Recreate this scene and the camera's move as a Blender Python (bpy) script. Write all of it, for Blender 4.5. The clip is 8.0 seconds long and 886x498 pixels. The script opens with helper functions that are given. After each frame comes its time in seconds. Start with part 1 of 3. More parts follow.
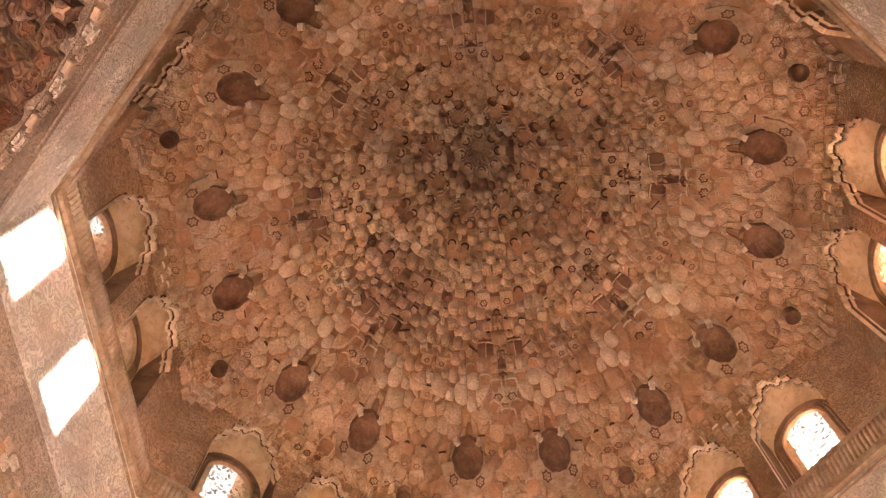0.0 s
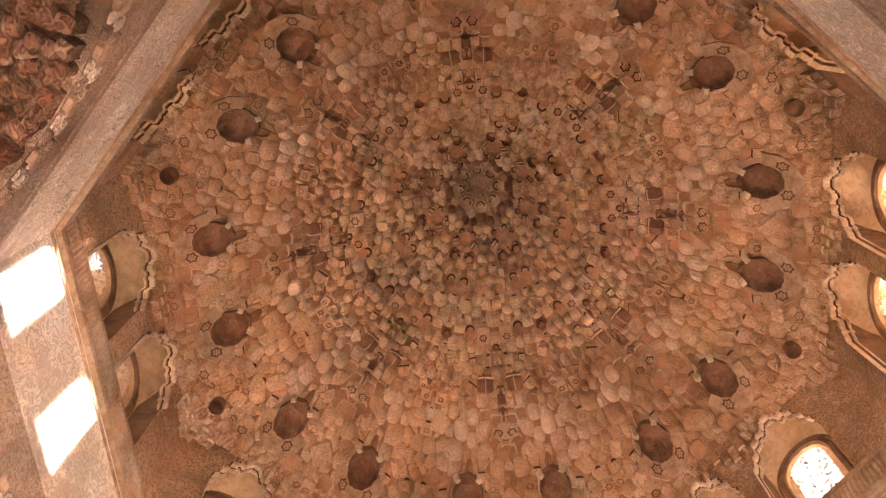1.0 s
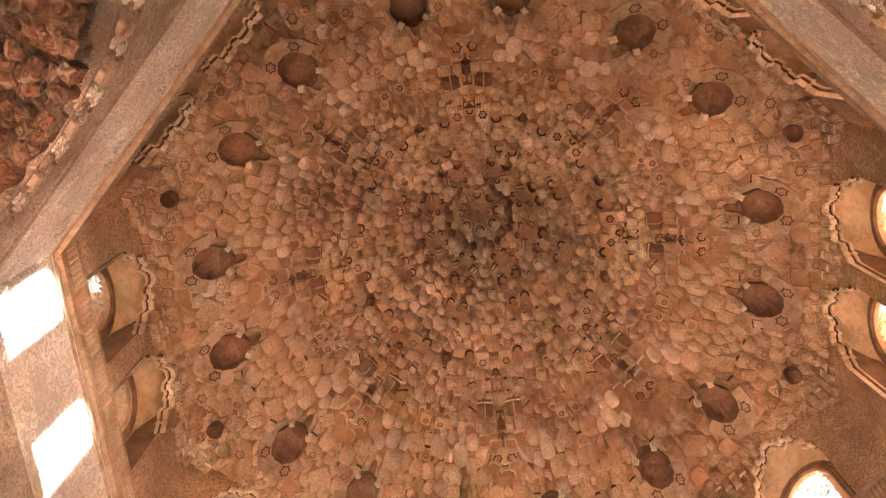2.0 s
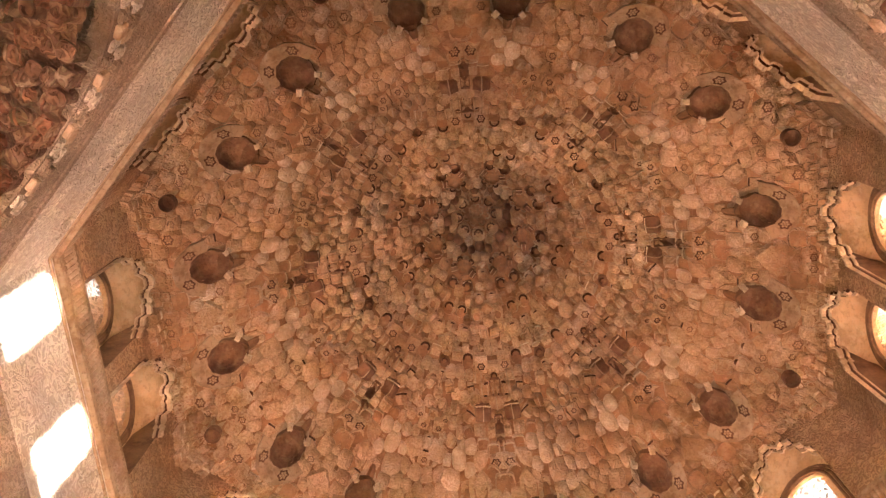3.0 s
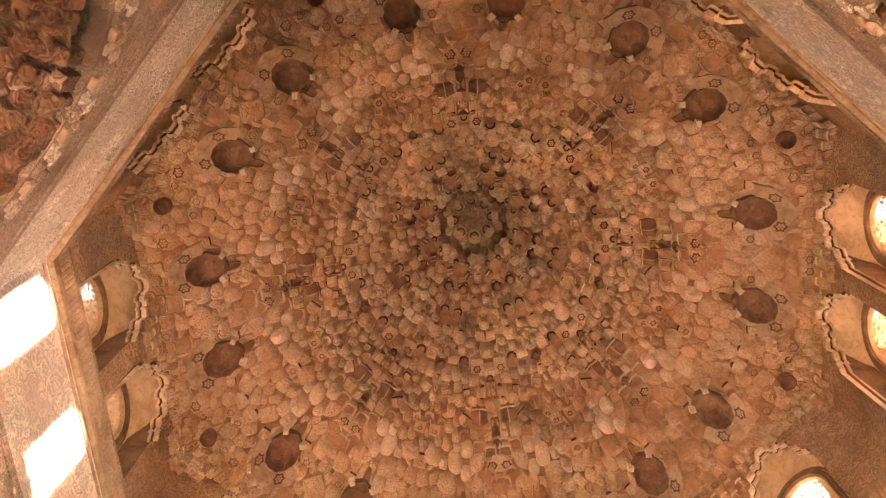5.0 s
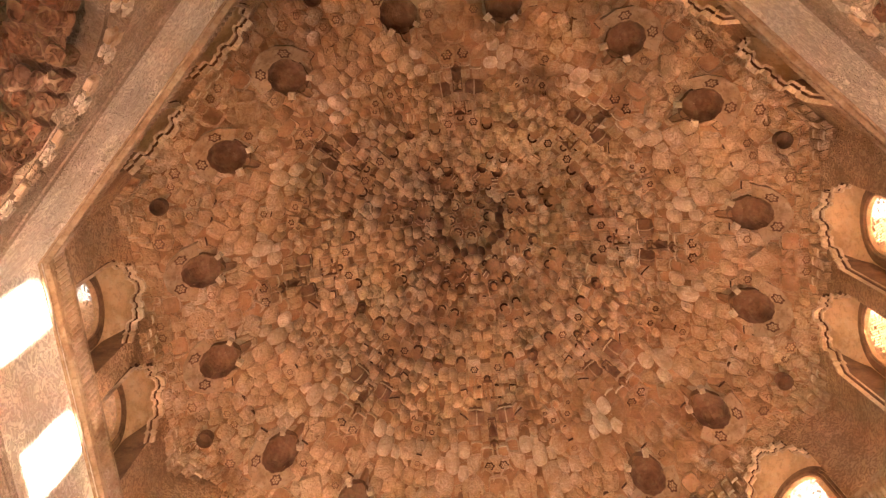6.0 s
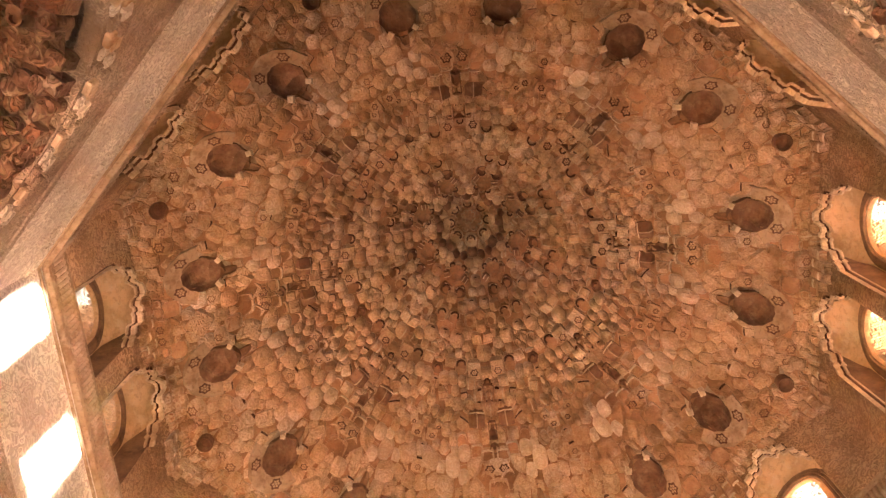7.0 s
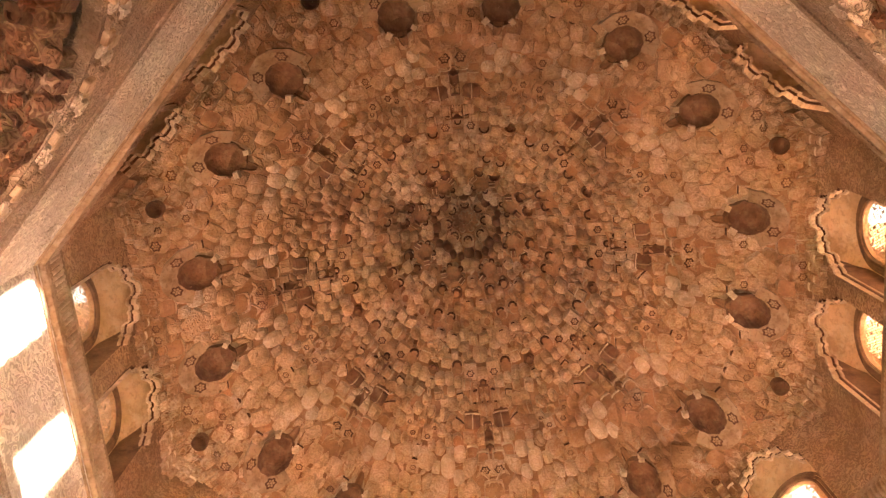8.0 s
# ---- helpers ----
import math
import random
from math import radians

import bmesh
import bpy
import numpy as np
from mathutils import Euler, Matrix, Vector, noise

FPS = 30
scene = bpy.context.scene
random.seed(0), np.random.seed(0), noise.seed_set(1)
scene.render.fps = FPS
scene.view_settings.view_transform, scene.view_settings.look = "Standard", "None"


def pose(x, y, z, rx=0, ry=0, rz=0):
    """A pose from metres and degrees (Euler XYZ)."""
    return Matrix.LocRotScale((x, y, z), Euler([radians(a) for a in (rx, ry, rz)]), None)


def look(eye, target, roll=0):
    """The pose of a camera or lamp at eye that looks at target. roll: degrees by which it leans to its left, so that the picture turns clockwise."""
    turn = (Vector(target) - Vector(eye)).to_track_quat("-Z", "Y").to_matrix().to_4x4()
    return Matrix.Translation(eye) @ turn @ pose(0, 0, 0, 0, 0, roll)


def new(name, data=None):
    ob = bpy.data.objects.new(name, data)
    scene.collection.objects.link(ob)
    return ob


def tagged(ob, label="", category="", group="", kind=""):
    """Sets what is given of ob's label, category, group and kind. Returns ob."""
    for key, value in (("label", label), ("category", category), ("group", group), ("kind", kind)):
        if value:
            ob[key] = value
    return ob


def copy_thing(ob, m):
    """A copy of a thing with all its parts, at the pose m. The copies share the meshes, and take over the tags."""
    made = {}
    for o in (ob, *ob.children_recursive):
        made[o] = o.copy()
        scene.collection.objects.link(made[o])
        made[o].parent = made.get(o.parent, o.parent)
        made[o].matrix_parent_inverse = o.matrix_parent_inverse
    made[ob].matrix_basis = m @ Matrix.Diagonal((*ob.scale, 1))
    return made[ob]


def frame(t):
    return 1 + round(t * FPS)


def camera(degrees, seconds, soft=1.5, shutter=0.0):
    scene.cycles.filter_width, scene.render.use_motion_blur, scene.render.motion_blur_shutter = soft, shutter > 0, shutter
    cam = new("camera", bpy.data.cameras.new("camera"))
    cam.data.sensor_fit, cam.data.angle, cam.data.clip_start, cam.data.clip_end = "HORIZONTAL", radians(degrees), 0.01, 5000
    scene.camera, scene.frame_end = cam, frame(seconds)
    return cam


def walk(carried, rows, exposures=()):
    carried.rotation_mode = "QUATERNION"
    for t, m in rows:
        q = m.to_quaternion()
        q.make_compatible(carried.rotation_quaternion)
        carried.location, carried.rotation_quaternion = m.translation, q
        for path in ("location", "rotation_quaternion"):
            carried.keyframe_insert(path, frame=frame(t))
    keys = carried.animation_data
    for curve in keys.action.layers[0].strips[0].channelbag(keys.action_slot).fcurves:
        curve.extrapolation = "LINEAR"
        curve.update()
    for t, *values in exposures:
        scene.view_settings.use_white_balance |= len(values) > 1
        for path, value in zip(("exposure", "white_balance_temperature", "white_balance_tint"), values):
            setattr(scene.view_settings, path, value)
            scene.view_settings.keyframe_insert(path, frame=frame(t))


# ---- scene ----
# ---- camera ----
cam = camera(55.2, 8.0, soft=1.4)
TURN = 7.717
ROWS = [
    (0.0, -0.562, -3.268, 1.592, 70.668, 1.974, -0.331),
    (0.5, -0.562, -3.268, 1.592, 71.801, 2.094, -0.563),
    (1.0, -0.562, -3.268, 1.592, 73.033, 1.846, -0.407),
    (1.5, -0.562, -3.268, 1.592, 74.069, 2.131, -0.513),
    (3.0, -0.562, -3.268, 1.592, 74.917, 1.713, -0.122),
    (3.5, -0.5622, -3.2685, 1.5935, 74.888, 1.693, -0.03),
    (4.0, -0.5626, -3.2699, 1.5976, 74.988, 1.662, 0.009),
    (4.5, -0.5633, -3.2718, 1.6034, 75.053, 1.195, 0.413),
    (6.0, -0.5654, -3.2781, 1.6224, 75.048, -0.301, 1.81),
    (6.5, -0.5658, -3.2795, 1.6265, 75.141, -0.549, 1.887),
    (7.0, -0.566, -3.28, 1.628, 75.236, -0.523, 1.881),
    (7.5, -0.566, -3.28, 1.628, 75.35, -0.47, 2.106),
    (8.0, -0.566, -3.28, 1.628, 75.278, -0.879, 2.702),
]
walk(cam, [(t, pose(0, 0, 0, 0, 0, TURN) @ pose(x, y, z, 90 + up, 0, -yaw) @ pose(0, 0, 0, 0, 0, roll))
           for t, x, y, z, up, roll, yaw in ROWS],
     exposures=[(0.0, 3.84, 6250, 16), (1.0, 3.91, 6350, 16), (3.5, 4.01, 6800, 16), (4.5, 4.01, 7000, 16), (6.5, 4.02, 7350, 18), (8.0, 4.02, 7550, 19)])

# ---- light ----
SUN_WAY = Vector((-8.4, -0.62, -2.15)).normalized()
world = bpy.data.worlds.new("sky")
scene.world = world
world.use_nodes = True
wn = world.node_tree.nodes
sky = wn.new("ShaderNodeTexSky")
sky.sky_type, sky.sun_disc = "NISHITA", False
sky.dust_density, sky.air_density = 5.0, 0.6
sky.sun_elevation = math.asin(-SUN_WAY.z)
sky.sun_rotation = math.atan2(-SUN_WAY.x, -SUN_WAY.y)
haze = wn.new("ShaderNodeHueSaturation")
haze.inputs["Saturation"].default_value = 0.04
world.node_tree.links.new(sky.outputs[0], haze.inputs["Color"])
dust = wn.new("ShaderNodeMix")
dust.data_type, dust.blend_type = "RGBA", "MULTIPLY"
dust.inputs[0].default_value, dust.inputs[7].default_value = 1.0, (1.0, 0.86, 0.72, 1)
world.node_tree.links.new(haze.outputs[0], dust.inputs[6])
world.node_tree.links.new(dust.outputs[2], wn["Background"].inputs[0])
wn["Background"].inputs[1].default_value = 0.15
sun = new("sun", bpy.data.lights.new("sun", "SUN"))
sun.data.energy, sun.data.angle, sun.data.color = 5.0, radians(0.6), (1.0, 0.97, 0.92)
sun.matrix_world = look(-30 * SUN_WAY, (0, 0, 0)) @ Matrix.Translation((0, 0, 0))


def fill_lamp(name, m, w, h, watts, color):
    """A fill area lamp, set in an unseen doorway to light the hall from below."""
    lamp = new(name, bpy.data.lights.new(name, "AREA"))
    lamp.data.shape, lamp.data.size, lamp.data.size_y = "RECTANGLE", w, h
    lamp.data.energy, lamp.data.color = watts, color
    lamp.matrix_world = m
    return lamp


# ---- materials ----
def mix(nt, a, b, fac, mode="MIX"):
    n = nt.nodes.new("ShaderNodeMix")
    n.data_type, n.blend_type = "RGBA", mode
    for sock, v in ((n.inputs[6], a), (n.inputs[7], b), (n.inputs[0], fac)):
        if hasattr(v, "is_output"):
            nt.links.new(v, sock)
        else:
            sock.default_value = v if not isinstance(v, tuple) else (*v, 1)
    return n.outputs[2]


def noise_tex(nt, scale, detail=4.0, rough=0.6, lo=0.35, hi=0.65, kind="noise"):
    co = nt.nodes.new("ShaderNodeTexCoord")
    if kind == "noise":
        n = nt.nodes.new("ShaderNodeTexNoise")
        n.inputs["Detail"].default_value, n.inputs["Roughness"].default_value = detail, rough
    else:
        n = nt.nodes.new("ShaderNodeTexVoronoi")
    n.inputs["Scale"].default_value = scale
    nt.links.new(co.outputs["Object"], n.inputs["Vector"])
    r = nt.nodes.new("ShaderNodeMapRange")
    r.inputs[1].default_value, r.inputs[2].default_value = lo, hi
    nt.links.new(n.outputs[0], r.inputs[0])
    return r.outputs[0]


def surface(name, base, dark, light=None, rough=0.85, stain=1.3, grain=30.0, bump=0.3, island=0.0, tints=(), dist=0.01):
    """A matt mineral surface: two tones in stains, grain, fine relief, and a shade of its own for each piece."""
    m = bpy.data.materials.new(name)
    m.use_nodes = True
    nt = m.node_tree
    p = nt.nodes["Principled BSDF"]
    c = mix(nt, base, dark, noise_tex(nt, stain, 5.0, 0.65, 0.42, 0.68))
    c = mix(nt, c, light or tuple(min(1, v * 1.25) for v in base), noise_tex(nt, stain * 2.7, 4.0, 0.6, 0.5, 0.75))
    c = mix(nt, c, dark, noise_tex(nt, grain, 3.0, 0.6, 0.52, 0.8))
    if island:
        g = nt.nodes.new("ShaderNodeNewGeometry")
        r = nt.nodes.new("ShaderNodeValToRGB")
        r.color_ramp.interpolation = "CONSTANT"
        e = r.color_ramp.elements
        e[0].position, e[0].color = 0.0, (1, 1, 1, 1)
        e[1].position, e[1].color = 0.3, (0.9, 0.88, 0.86, 1)
        for at, col in tints:
            k = e.new(at)
            k.color = (*col, 1)
        oi = nt.nodes.new("ShaderNodeObjectInfo")
        both = nt.nodes.new("ShaderNodeMath")
        both.operation = "ADD"
        nt.links.new(g.outputs["Random Per Island"], both.inputs[0])
        nt.links.new(oi.outputs["Random"], both.inputs[1])
        turn = nt.nodes.new("ShaderNodeMath")
        turn.operation = "FRACT"
        nt.links.new(both.outputs[0], turn.inputs[0])
        nt.links.new(turn.outputs[0], r.inputs[0])
        c = mix(nt, c, r.outputs[0], island, "MULTIPLY")
    nt.links.new(c, p.inputs["Base Color"])
    p.inputs["Roughness"].default_value = rough
    p.inputs["Specular IOR Level"].default_value = 0.25
    b = nt.nodes.new("ShaderNodeBump")
    b.inputs["Strength"].default_value, b.inputs["Distance"].default_value = bump, dist
    nt.links.new(noise_tex(nt, grain * 1.6, 5.0, 0.65, 0.2, 0.8), b.inputs["Height"])
    nt.links.new(b.outputs[0], p.inputs["Normal"])
    return m


def carved(name, base, dark, scale=14.0, depth=0.03, rough=0.85):
    """Plaster carved all over with small scrolls and leaves."""
    return carve(surface(name, base, dark, rough=rough), dark, scale, depth)


def carve(m, dark, scale, depth, hollow_shade=0.7):
    """Cuts scrolls and leaves into a surface, and darkens the colour of the hollows as their shade."""
    nt = m.node_tree
    p = nt.nodes["Principled BSDF"]
    co = nt.nodes.new("ShaderNodeTexCoord")
    warp = nt.nodes.new("ShaderNodeTexNoise")
    warp.inputs["Scale"].default_value, warp.inputs["Detail"].default_value = scale * 0.35, 2.0
    nt.links.new(co.outputs["Object"], warp.inputs["Vector"])
    add = nt.nodes.new("ShaderNodeMix")
    add.data_type = "VECTOR"
    add.inputs[0].default_value = 0.16
    nt.links.new(co.outputs["Object"], add.inputs[4])
    nt.links.new(warp.outputs["Color"], add.inputs[5])
    v = nt.nodes.new("ShaderNodeTexVoronoi")
    v.feature = "SMOOTH_F1"
    v.inputs["Scale"].default_value = scale
    nt.links.new(add.outputs[1], v.inputs["Vector"])
    wave = nt.nodes.new("ShaderNodeMath")
    wave.operation = "SINE"
    mul = nt.nodes.new("ShaderNodeMath")
    mul.operation = "MULTIPLY"
    mul.inputs[1].default_value = 21.0
    nt.links.new(v.outputs["Distance"], mul.inputs[0])
    nt.links.new(mul.outputs[0], wave.inputs[0])
    r = nt.nodes.new("ShaderNodeMapRange")
    r.inputs[1].default_value, r.inputs[2].default_value = -0.5, 0.4
    nt.links.new(wave.outputs[0], r.inputs[0])
    old = p.inputs["Base Color"].links[0].from_socket
    nt.links.new(mix(nt, mix(nt, old, dark, hollow_shade), old, r.outputs[0]), p.inputs["Base Color"])
    b = nt.nodes.new("ShaderNodeBump")
    b.inputs["Strength"].default_value, b.inputs["Distance"].default_value = 0.9, depth
    nt.links.new(r.outputs[0], b.inputs["Height"])
    nt.links.new(p.inputs["Normal"].links[0].from_socket, b.inputs["Normal"])
    nt.links.new(b.outputs[0], p.inputs["Normal"])
    return m


PLASTER = (0.70, 0.465, 0.315)
BROWN = (0.39, 0.205, 0.11)
CELL = surface("muqarnas_plaster", PLASTER, BROWN, (0.74, 0.57, 0.46), stain=0.6, grain=26, island=0.6, bump=0.45,
               tints=((0.52, (0.97, 0.94, 0.90)), (0.70, (0.88, 0.82, 0.77)), (0.80, (1, 0.99, 0.97)), (0.93, (0.8, 0.70, 0.62)), (0.98, (0.64, 0.52, 0.44))))
carve(CELL, (0.40, 0.215, 0.12), 20.0, 0.012, 0.42)
CELL_RED = surface("red_muqarnas_plaster", (0.30, 0.17, 0.11), (0.16, 0.07, 0.045), (0.44, 0.31, 0.23), stain=1.6, grain=26, island=0.85, bump=0.4,
                   tints=((0.52, (0.9, 0.66, 0.55)), (0.68, (0.65, 0.42, 0.34)), (0.8, (1, 0.95, 0.9)), (0.9, (0.7, 0.42, 0.32)), (0.975, (0.4, 0.44, 0.32))))
carve(CELL_RED, (0.13, 0.06, 0.04), 16.0, 0.015, 0.5)
RIM = surface("rim_plaster", (0.78, 0.61, 0.45), (0.45, 0.28, 0.17), stain=2.0, grain=30)
# one dark brown for bowls, wells, holes, some cells and faint stars
DARK_BROWN = surface("dark_brown_plaster", (0.30, 0.15, 0.088), (0.17, 0.088, 0.055), (0.38, 0.22, 0.14), stain=3.0, grain=22)
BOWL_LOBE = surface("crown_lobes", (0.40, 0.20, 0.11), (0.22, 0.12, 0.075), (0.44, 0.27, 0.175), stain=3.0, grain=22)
SLATE = surface("faded_green_paint", (0.26, 0.17, 0.10), (0.17, 0.115, 0.07), (0.36, 0.24, 0.155), stain=4.0, grain=30)
# ink of the painted stars, also the dark colour for recess shade
INK_AND_SHADE = surface("ink_and_shade", (0.16, 0.07, 0.04), (0.09, 0.042, 0.026), (0.24, 0.12, 0.07), stain=5.0)
SHELL = surface("shell_plaster", (0.60, 0.42, 0.30), (0.33, 0.18, 0.10), (0.66, 0.50, 0.37), stain=2.0, grain=28)
SHELL_PALE = surface("pale_shell_plaster", (0.74, 0.545, 0.41), (0.58, 0.385, 0.265), (0.80, 0.64, 0.51), stain=3.0, grain=28)
carve(SHELL_PALE, (0.50, 0.32, 0.21), 18.0, 0.012, 0.35)
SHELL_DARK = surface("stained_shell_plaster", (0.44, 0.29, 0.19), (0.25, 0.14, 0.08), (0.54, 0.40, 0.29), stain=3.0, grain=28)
# redder and darker than the cells: warm crevice shade put into the bed's colour
CREVICE = surface("crevice_shade_plaster", (0.46, 0.245, 0.14), (0.30, 0.15, 0.085), (0.52, 0.31, 0.19), stain=2.5, grain=28)
DRUM = carved("carved_drum_plaster", (0.54, 0.34, 0.215), (0.29, 0.16, 0.095), 19.0, 0.03)
FRIEZE = carved("carved_frieze_plaster", (0.83, 0.71, 0.615), (0.52, 0.40, 0.325), 17.0, 0.03)
WALL = carved("carved_wall_plaster", (0.54, 0.40, 0.31), (0.29, 0.19, 0.14), 25.0, 0.02)
SMOOTH = surface("cream_reveal_plaster", (0.74, 0.51, 0.32), (0.45, 0.27, 0.16), (0.78, 0.61, 0.43), stain=2.2, grain=18, bump=0.15)
WOOD = surface("brown_jamb", (0.26, 0.15, 0.09), (0.14, 0.08, 0.05), stain=3.0)
LATTICE = surface("gypsum_lattice", (0.70, 0.52, 0.37), (0.40, 0.26, 0.16), stain=4.0, grain=40)
FLOOR = surface("marble_floor", (0.62, 0.58, 0.53), (0.45, 0.40, 0.35), rough=0.35, stain=0.7, grain=12, bump=0.05)


# ---- building blocks ----
def part(name, bm, material, parent=None, label="", smooth=False):
    me = bpy.data.meshes.new(name)
    bm.normal_update()
    bm.to_mesh(me)
    bm.free()
    for mm in (material if isinstance(material, (list, tuple)) else [material]):
        me.materials.append(mm)
    if smooth:
        for f in me.polygons:
            f.use_smooth = True
    ob = new(name, me)
    ob.parent = parent
    if label:
        ob["label"] = label
    return ob


def box(bm, x0, x1, y0, y1, z0, z1, m=None):
    vs = [bm.verts.new((x, y, z)) for z in (z0, z1) for y in (y0, y1) for x in (x0, x1)]
    for q in ((0, 2, 3, 1), (4, 5, 7, 6), (0, 1, 5, 4), (2, 6, 7, 3), (0, 4, 6, 2), (1, 3, 7, 5)):
        bm.faces.new([vs[i] for i in q])
    if m is not None:
        bmesh.ops.transform(bm, matrix=m, verts=vs)
    return vs


def prism(bm, outline, y0, y1, m=None):
    """Closed outline in (x, z), carried from y0 to y1."""
    a = [bm.verts.new((x, y0, z)) for x, z in outline]
    b = [bm.verts.new((x, y1, z)) for x, z in outline]
    n = len(outline)
    bm.faces.new(a)
    bm.faces.new(b[::-1])
    for i in range(n):
        bm.faces.new((a[i], b[i], b[(i + 1) % n], a[(i + 1) % n]))
    if m is not None:
        bmesh.ops.transform(bm, matrix=m, verts=a + b)


def strip(bm, rows, closed=False):
    """A skin over rows of points."""
    vs = [[bm.verts.new(p) for p in row] for row in rows]
    for a, b in zip(vs, vs[1:]):
        n = len(a)
        for i in range(n if closed else n - 1):
            bm.faces.new((a[i], a[(i + 1) % n], b[(i + 1) % n], b[i]))
    return vs


def side_frame(k, a=0.0):
    """Local x along side k of the octagon, y outwards, z up; origin at apothem a."""
    th = math.pi / 4 * k
    n, s = Vector((math.cos(th), math.sin(th), 0)), Vector((-math.sin(th), math.cos(th), 0))
    m = Matrix.Identity(4)
    m.col[0][:3], m.col[1][:3], m.col[2][:3], m.col[3][:3] = -s, n, (0, 0, 1), n * a
    return m


T8 = math.tan(math.pi / 8)

# ---- muqarnas ----
PROFILE = ((4.15, 11.56), (3.85, 11.74), (3.54, 12.02), (2.8, 12.9), (2.1, 13.72), (1.2, 14.95), (0.6, 15.72), (0.36, 16.05), (0.0, 16.4))


def profile_z(r, prof=PROFILE):
    for (r0, z0), (r1, z1) in zip(prof, prof[1:]):
        if r >= r1:
            return z0 + (z1 - z0) * (r0 - r) / (r0 - r1)
    return prof[-1][1]


class Soup:
    """Faces gathered for one mesh, with a material index each."""

    def __init__(self):
        self.v, self.f, self.mi, self.sm = [], [], [], []

    def grid(self, pts, mat, smooth=True):
        base, w = len(self.v), len(pts[0])
        for row in pts:
            self.v.extend(row)
        for j in range(len(pts) - 1):
            for i in range(w - 1):
                a = base + j * w + i
                self.f.append((a, a + 1, a + w + 1, a + w))
                self.mi.append(mat)
                self.sm.append(smooth)

    def mesh(self, name, mats, parent=None):
        me = bpy.data.meshes.new(name)
        me.from_pydata([tuple(p) for p in self.v], [], self.f)
        for mm in mats:
            me.materials.append(mm)
        me.polygons.foreach_set("material_index", self.mi)
        me.polygons.foreach_set("use_smooth", self.sm)
        me.update()
        ob = new(name, me)
        ob.parent = parent
        return ob


def chance(*key):
    """A repeatable number between 0 and 1 for a key."""
    h = 2166136261
    for k in key:
        h = ((h ^ (int(k) & 0xffff)) * 16777619) & 0xffffffff
        h ^= h >> 13
    h = (h * 2654435761) & 0xffffffff
    return (h >> 8) / 16777216.0


def tiling(reach):
    """Squares and rhombs of an eightfold tiling about the crown: corner rings of unit edge."""
    ang = np.arange(4) * math.pi / 4
    e = np.stack([np.cos(ang), np.sin(ang)], 1)
    p = np.stack([np.cos(3 * ang), np.sin(3 * ang)], 1)
    n = np.stack(np.meshgrid(*[np.arange(-24, 25)] * 4, indexing="ij"), -1).reshape(-1, 4)
    q = n @ p
    lim = 0.5 + math.sqrt(0.5)
    ok = (np.abs(q).max(1) < lim) & (np.abs(q[:, 0] + q[:, 1]) < lim * math.sqrt(2)) & (np.abs(q[:, 0] - q[:, 1]) < lim * math.sqrt(2))
    n = n[ok]
    n = n[np.hypot(*(n @ e).T) < reach + 2]
    have = {tuple(v) for v in n.tolist()}
    tiles = []
    for v in sorted(have):
        for j in range(4):
            for k in range(j + 1, 4):
                c = []
                for dj, dk in ((0, 0), (1, 0), (1, 1), (0, 1)):
                    w = list(v)
                    w[j] += dj
                    w[k] += dk
                    c.append(tuple(w))
                if all(w in have for w in c):
                    tiles.append([tuple((np.array(w) @ e).tolist()) for w in c])
    return tiles


TILES = tiling(47)
BULB, SCOOP, TENT, VAULT, FLAT, BARREL = range(6)


